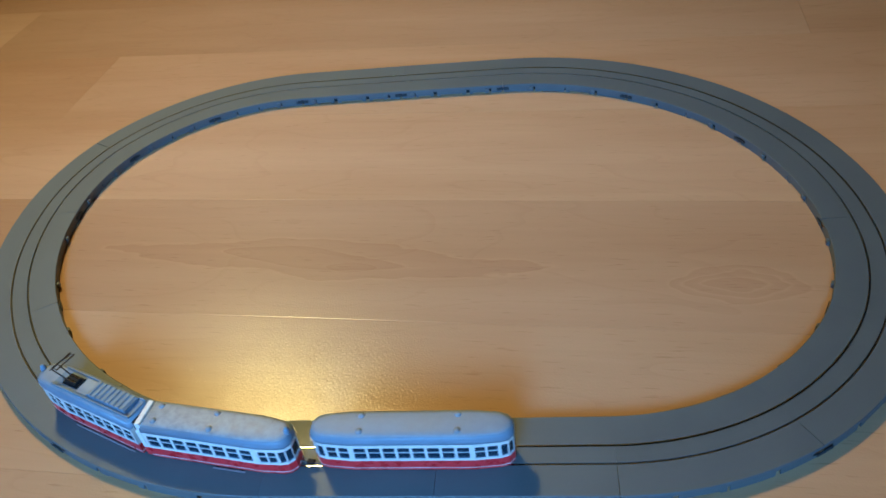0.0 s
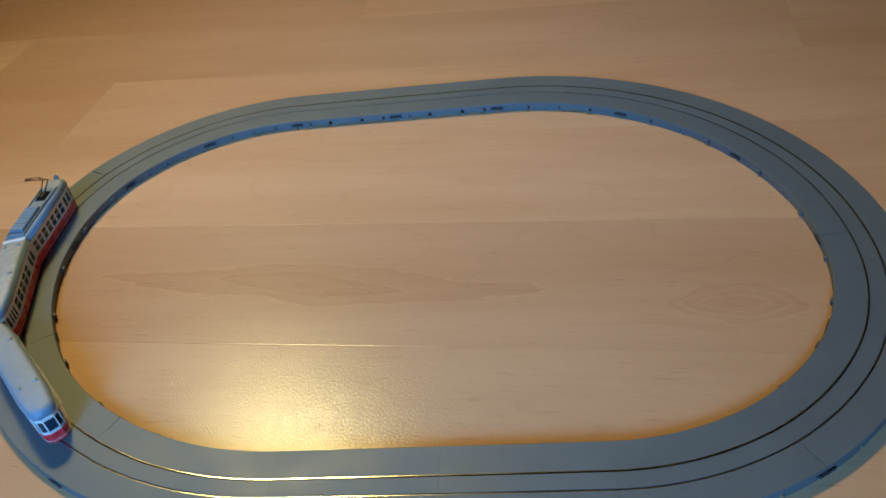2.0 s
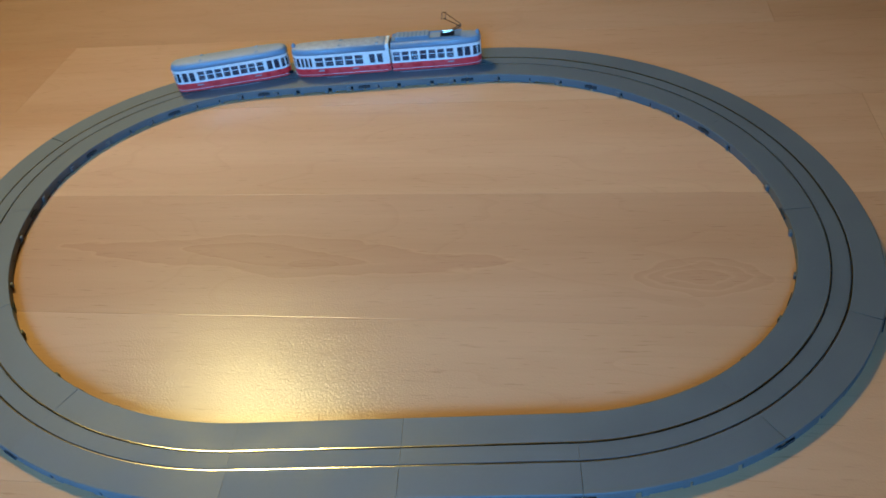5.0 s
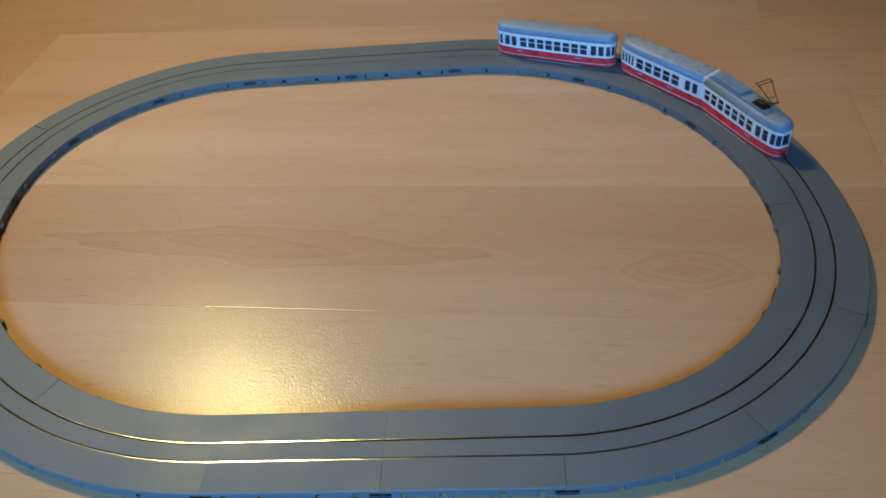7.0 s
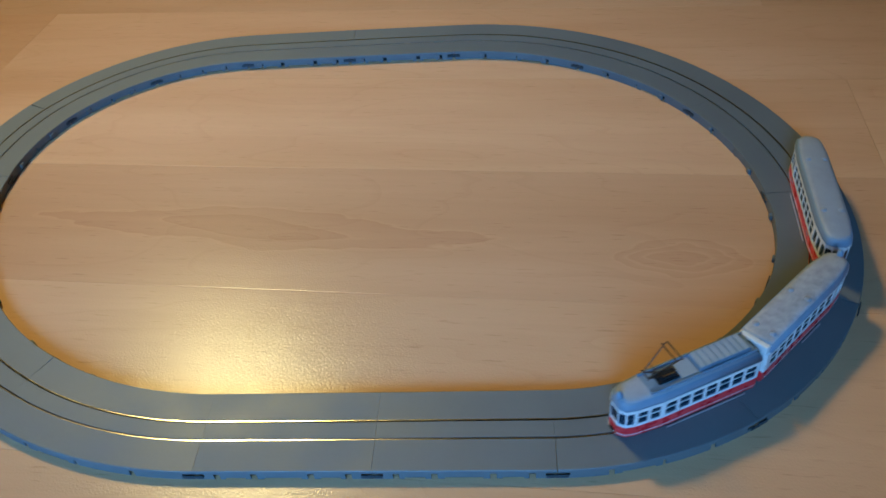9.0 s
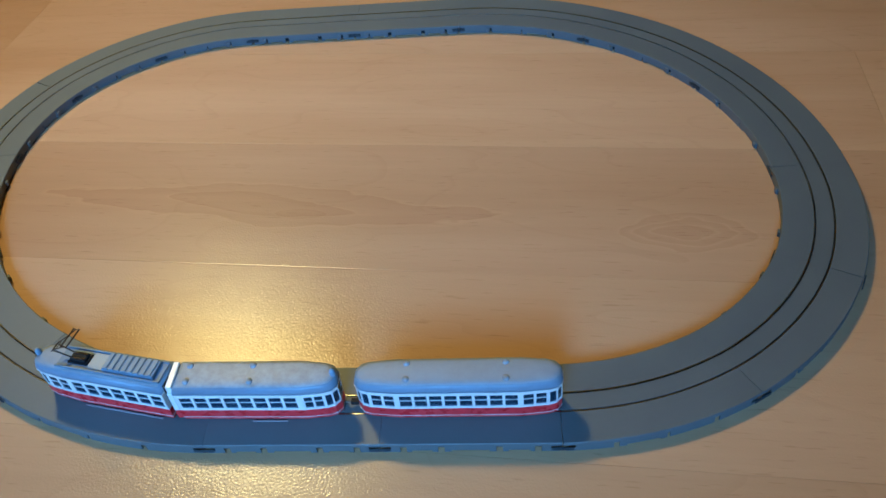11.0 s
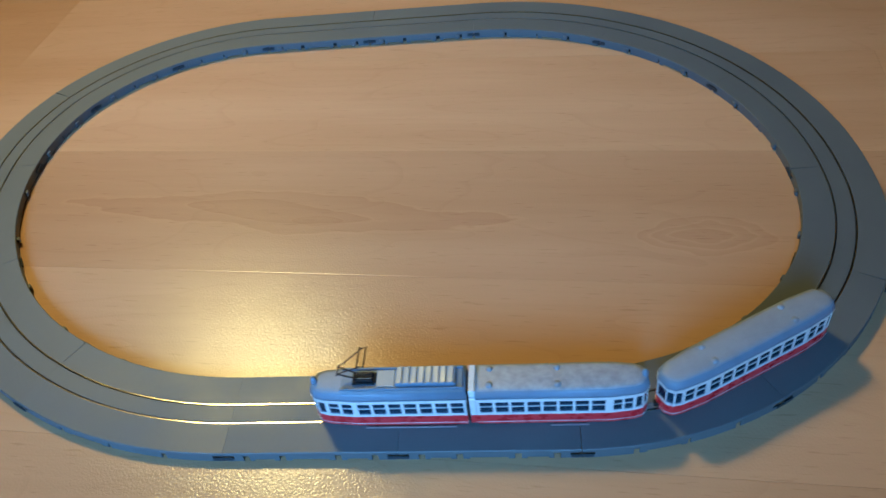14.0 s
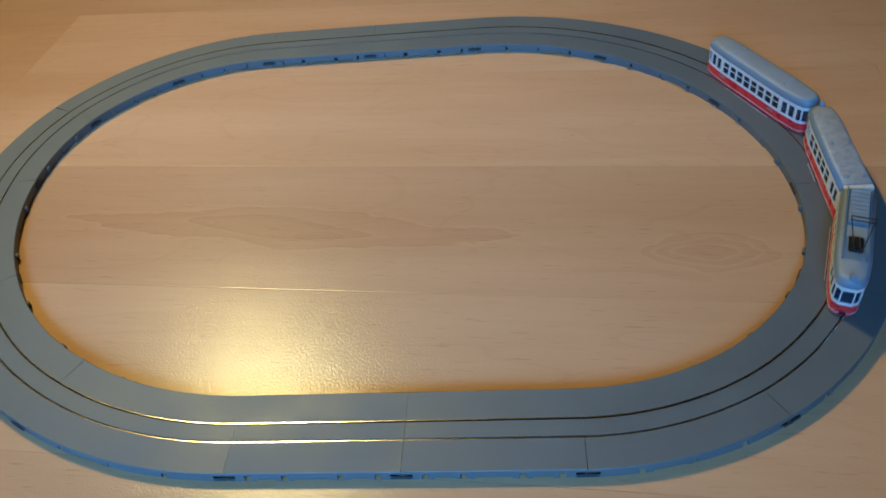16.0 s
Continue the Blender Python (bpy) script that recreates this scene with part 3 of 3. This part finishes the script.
for k in range(8):
    xk = -47.0 + k * 5.45
    m = Matrix.Translation((xk * MM, 0, (zr + 4.9) * MM)) @ Matrix.Rotation(radians(10), 4, "Y")
    part("slat", boxes((-0.0018, 0.0018, -0.0074, 0.0074, -0.0008, 0.0004), m=m), M_SLAT, front, "pale roof slat")
pan = part("pantograph", boxes((9 * MM, 27 * MM, -5.6 * MM, 5.6 * MM, (zr + 0.7) * MM, (zr + 2.2) * MM), (11 * MM, 24 * MM, -4.2 * MM, 4.2 * MM, (zr + 2.2) * MM, (zr + 4.6) * MM), bevel=0.0006),
           M_BLACK, front, "black pantograph base")
part("spring", rod(bmesh.new(), (12 * MM, -2.2 * MM, (zr + 5.0) * MM), (24 * MM, -2.2 * MM, (zr + 4.9) * MM), 0.00045, 8), M_BRASS, pan, "brass spring")
part("spring", rod(bmesh.new(), (12 * MM, 2.2 * MM, (zr + 5.0) * MM), (24 * MM, 2.2 * MM, (zr + 4.9) * MM), 0.00045, 8), M_BRASS, pan, "brass spring")
knee, tip = (36.5, zr + 12.0), (16, zr + 27.0)
for y in (-3.2, 3.2):
    part("lower_arm", rod(bmesh.new(), (20 * MM, y * 0.7 * MM, (zr + 3.6) * MM), (knee[0] * MM, y * MM, knee[1] * MM), 0.00062), M_WIRE, pan, "thin bronze wire arm")
    part("upper_arm", rod(bmesh.new(), (knee[0] * MM, y * MM, knee[1] * MM), (tip[0] * MM, y * 2.7 * MM, tip[1] * MM), 0.00048), M_WIRE, pan)
part("cross_tube", rod(bmesh.new(), (knee[0] * MM, -5.0 * MM, knee[1] * MM), (knee[0] * MM, 5.0 * MM, knee[1] * MM), 0.0005), M_WIRE, pan)
part("brace", rod(bmesh.new(), (30.4 * MM, -4.8 * MM, (zr + 16.5) * MM), (30.4 * MM, 4.8 * MM, (zr + 16.5) * MM), 0.0003), M_WIRE, pan)
for dx in (-2.4, 2.4):
    part("contact_bar", rod(bmesh.new(), ((tip[0] + dx) * MM, -9.5 * MM, tip[1] * MM), ((tip[0] + dx) * MM, 9.5 * MM, tip[1] * MM), 0.00058), M_WIRE, pan, "dark contact strip")
for y in (-8.7, 8.7):
    part("head_link", rod(bmesh.new(), ((tip[0] - 2.4) * MM, y * MM, tip[1] * MM), ((tip[0] + 2.4) * MM, y * MM, tip[1] * MM), 0.0003), M_WIRE, pan)


def end_lamp(t, x, z, r, material, label, y=0.0):
    s = 1 if x > 0 else -1
    bm = rod(bmesh.new(), ((x - s * 1.6) * MM, y * MM, z * MM), ((x + s * 0.5) * MM, y * MM, z * MM), r * MM, 12)
    part("lamp", bm, material, t, label)


def roof_lamp(t, x):
    bm = bmesh.new()
    bmesh.ops.create_uvsphere(bm, u_segments=12, v_segments=8, radius=1.0, matrix=Matrix.Translation((x * MM, 0, (Z_EAVE + 9.0) * MM)) @ Matrix.Diagonal((0.0026, 0.0028, 0.0046, 1)))
    part("roof_lamp", bm, M_ROOFEDGE, t, "grey roof headlamp", smooth=True)


roof_lamp(front, 57.0)
roof_lamp(rear, -62.2)
for y in (-4.6, 4.6):
    end_lamp(front, 58.9, 9.2, 1.2, M_LENS, "clear headlight", y)
    end_lamp(rear, -64.2, 9.2, 1.0, M_TAIL, "red tail light", y)
    end_lamp(trailer, -76.3, 9.2, 1.0, M_TAIL, "red tail light", y)
part("coupler", rod(bmesh.new(), (-62 * MM, 0, 4.6 * MM), (-81 * MM, 0, 4.6 * MM), 0.0009, 8), M_STEEL, rear, "dark steel coupling")
part("coupler_head", boxes((-77.0 * MM, -70.5 * MM, -2.4 * MM, 2.4 * MM, 3.2 * MM, 6.4 * MM), bevel=0.0005), M_BLACK, rear)
part("bumper", boxes((58 * MM, 61.4 * MM, -2.6 * MM, 2.6 * MM, 3.4 * MM, 5.6 * MM), bevel=0.0005), M_BLACK, front)

# ---- floor: laminate boards in staggered rows ----
PHI, ROW, LONG = -0.0846, 0.1885, 1.285
floor = tagged(new("floor"), "beech-coloured laminate floor of long boards", "floor", kind="structure")
floor.matrix_world = Matrix.Rotation(PHI, 4, "Z")
part("underlay", boxes((-2.9, 2.7, -2.0, 3.3, -0.03, -0.0085)), M_UNDER, floor)
bm = bmesh.new()
e = 0.00015
rings(bm, [[(e, e, -0.008), (LONG - e, e, -0.008), (LONG - e, ROW - e, -0.008), (e, ROW - e, -0.008)],
           [(e, e, -0.00008), (LONG - e, e, -0.00008), (LONG - e, ROW - e, -0.00008), (e, ROW - e, -0.00008)],
           [(6 * e, 6 * e, 0), (LONG - 6 * e, 6 * e, 0), (LONG - 6 * e, ROW - 6 * e, 0), (6 * e, ROW - 6 * e, 0)]])
board = finish(bm, "board", M_PLANK)
figured = board.copy()
figured.materials[0] = M_FIGURED
TONE = {-1: 0.89, -2: 0.99, 0: 1.0, 1: 1.02, -3: 0.94, 2: 0.95, 3: 0.90}
for r in range(-18, 19):
    ya = 0.0444 + r * ROW
    shift = {1: -0.614, 0: -0.80, -1: -0.68, -2: -0.74, -3: -0.55, 2: 0.42, 3: -0.25}.get(r, (-0.614 + 0.43 * (r - 1)) % LONG)
    k0 = math.floor((-3.6 - shift) / LONG)
    for k in range(k0, k0 + 6):
        xa, xb, mid = shift + k * LONG, shift + (k + 1) * LONG, ya + ROW / 2
        lo = (ROOM[0] - 0.14 + mid * math.sin(PHI)) / math.cos(PHI)
        hi = (ROOM[1] + 0.14 + mid * math.sin(PHI)) / math.cos(PHI)
        xa, xb = max(xa, lo), min(xb, hi)
        wy = (xa + xb) / 2 * math.sin(PHI) + mid * math.cos(PHI)
        if xb - xa < 0.05 or not ROOM[2] - 0.2 < wy < ROOM[3] + 0.2:
            continue
        ob = new("board", figured if r == -1 and abs(shift + k * LONG + 0.68) < 0.01 else board)
        v = TONE.get(r, 0.92 + 0.1 * ((r * 7 + k * 3) % 5) / 5) * (0.89 if r == 1 and shift + k * LONG < -0.7 else 1.0)
        ob.color = (v, v * (0.96 if v < 0.92 else 1.0), v * (0.93 if v < 0.92 else 1.0), 1)
        ob.parent = floor
        ob.location = (xa, ya, 0)
        ob.scale = ((xb - xa) / LONG, 1, 1)

# ---- running: arc place of the joint between the two leading halves ----
RUN = [(0.0, 2.236), (0.5, 2.166), (1.0, 2.054), (1.5, 1.942), (2.0, 1.834), (2.5, 1.729), (3.0, 1.622), (3.5, 1.524), (4.0, 1.416), (4.5, 1.303), (5.0, 1.200),
       (6.25, 0.919), (7.5, 0.635), (8.0, 0.525), (9.2, 0.250), (10.4, -0.025), (10.5, -0.049), (11.0, -0.161), (11.5, -0.168), (12.0, -0.1685), (12.5, -0.159), (13.0, -0.1165),
       (13.5, -0.0315), (14.0, 0.055), (14.5, 0.136), (15.0, 0.249), (15.5, 0.372), (16.0, 0.496)]



def run_at(t):
    """Monotone cubic through RUN."""
    n = len(RUN)
    d = [(RUN[k + 1][1] - RUN[k][1]) / (RUN[k + 1][0] - RUN[k][0]) for k in range(n - 1)]
    g = [d[0]] + [0.0 if d[k - 1] * d[k] <= 0 else 2 * d[k - 1] * d[k] / (d[k - 1] + d[k]) for k in range(1, n - 1)] + [d[-1]]
    k = max(i for i in range(n - 1) if RUN[i][0] <= t + 1e-9)
    h_ = RUN[k + 1][0] - RUN[k][0]
    s = (t - RUN[k][0]) / h_
    return ((1 + 2 * s) * (1 - s) ** 2 * RUN[k][1] + s * (1 - s) ** 2 * h_ * g[k] + s * s * (3 - 2 * s) * RUN[k + 1][1] + s * s * (s - 1) * h_ * g[k + 1])


def slack(t):
    """Play in the coupling: stretched while it pulls, closed up while it pushes back."""
    s = min(1.0, max(0.0, (t - 12.0) / 2.0))
    early = min(1.0, max(0.0, (9.5 - t) / 1.5)) * min(1.0, max(0.0, (t - 0.5) / 2.5))
    return 0.001 - 0.004 * early - 0.007 * s * s * (3 - 2 * s)


def riding(ahead, behind, centre):
    """Pose of a body whose two pivots sit on the track; centre: metres from the front pivot back to the body's middle."""
    u = (ahead - behind).normalized()
    p = ahead - u * centre
    return pose(p.x, p.y, H + 0.0002, 0, 0, math.degrees(math.atan2(u.y, u.x)))


def motions():
    rows = {front: [], rear: [], trailer: []}
    for k in range(161):
        t = k / 10
        a = run_at(t)
        joint = on_track(a)
        rows[front].append((t, riding(on_track(a - 0.089), joint, 0.030)))
        rows[rear].append((t, riding(joint, on_track(a + 0.086), 0.066)))
        b = a + slack(t)
        rows[trailer].append((t, riding(on_track(b + 0.1945), on_track(b + 0.2465), 0.026)))
    for car, r in rows.items():
        walk(car, r)


motions()
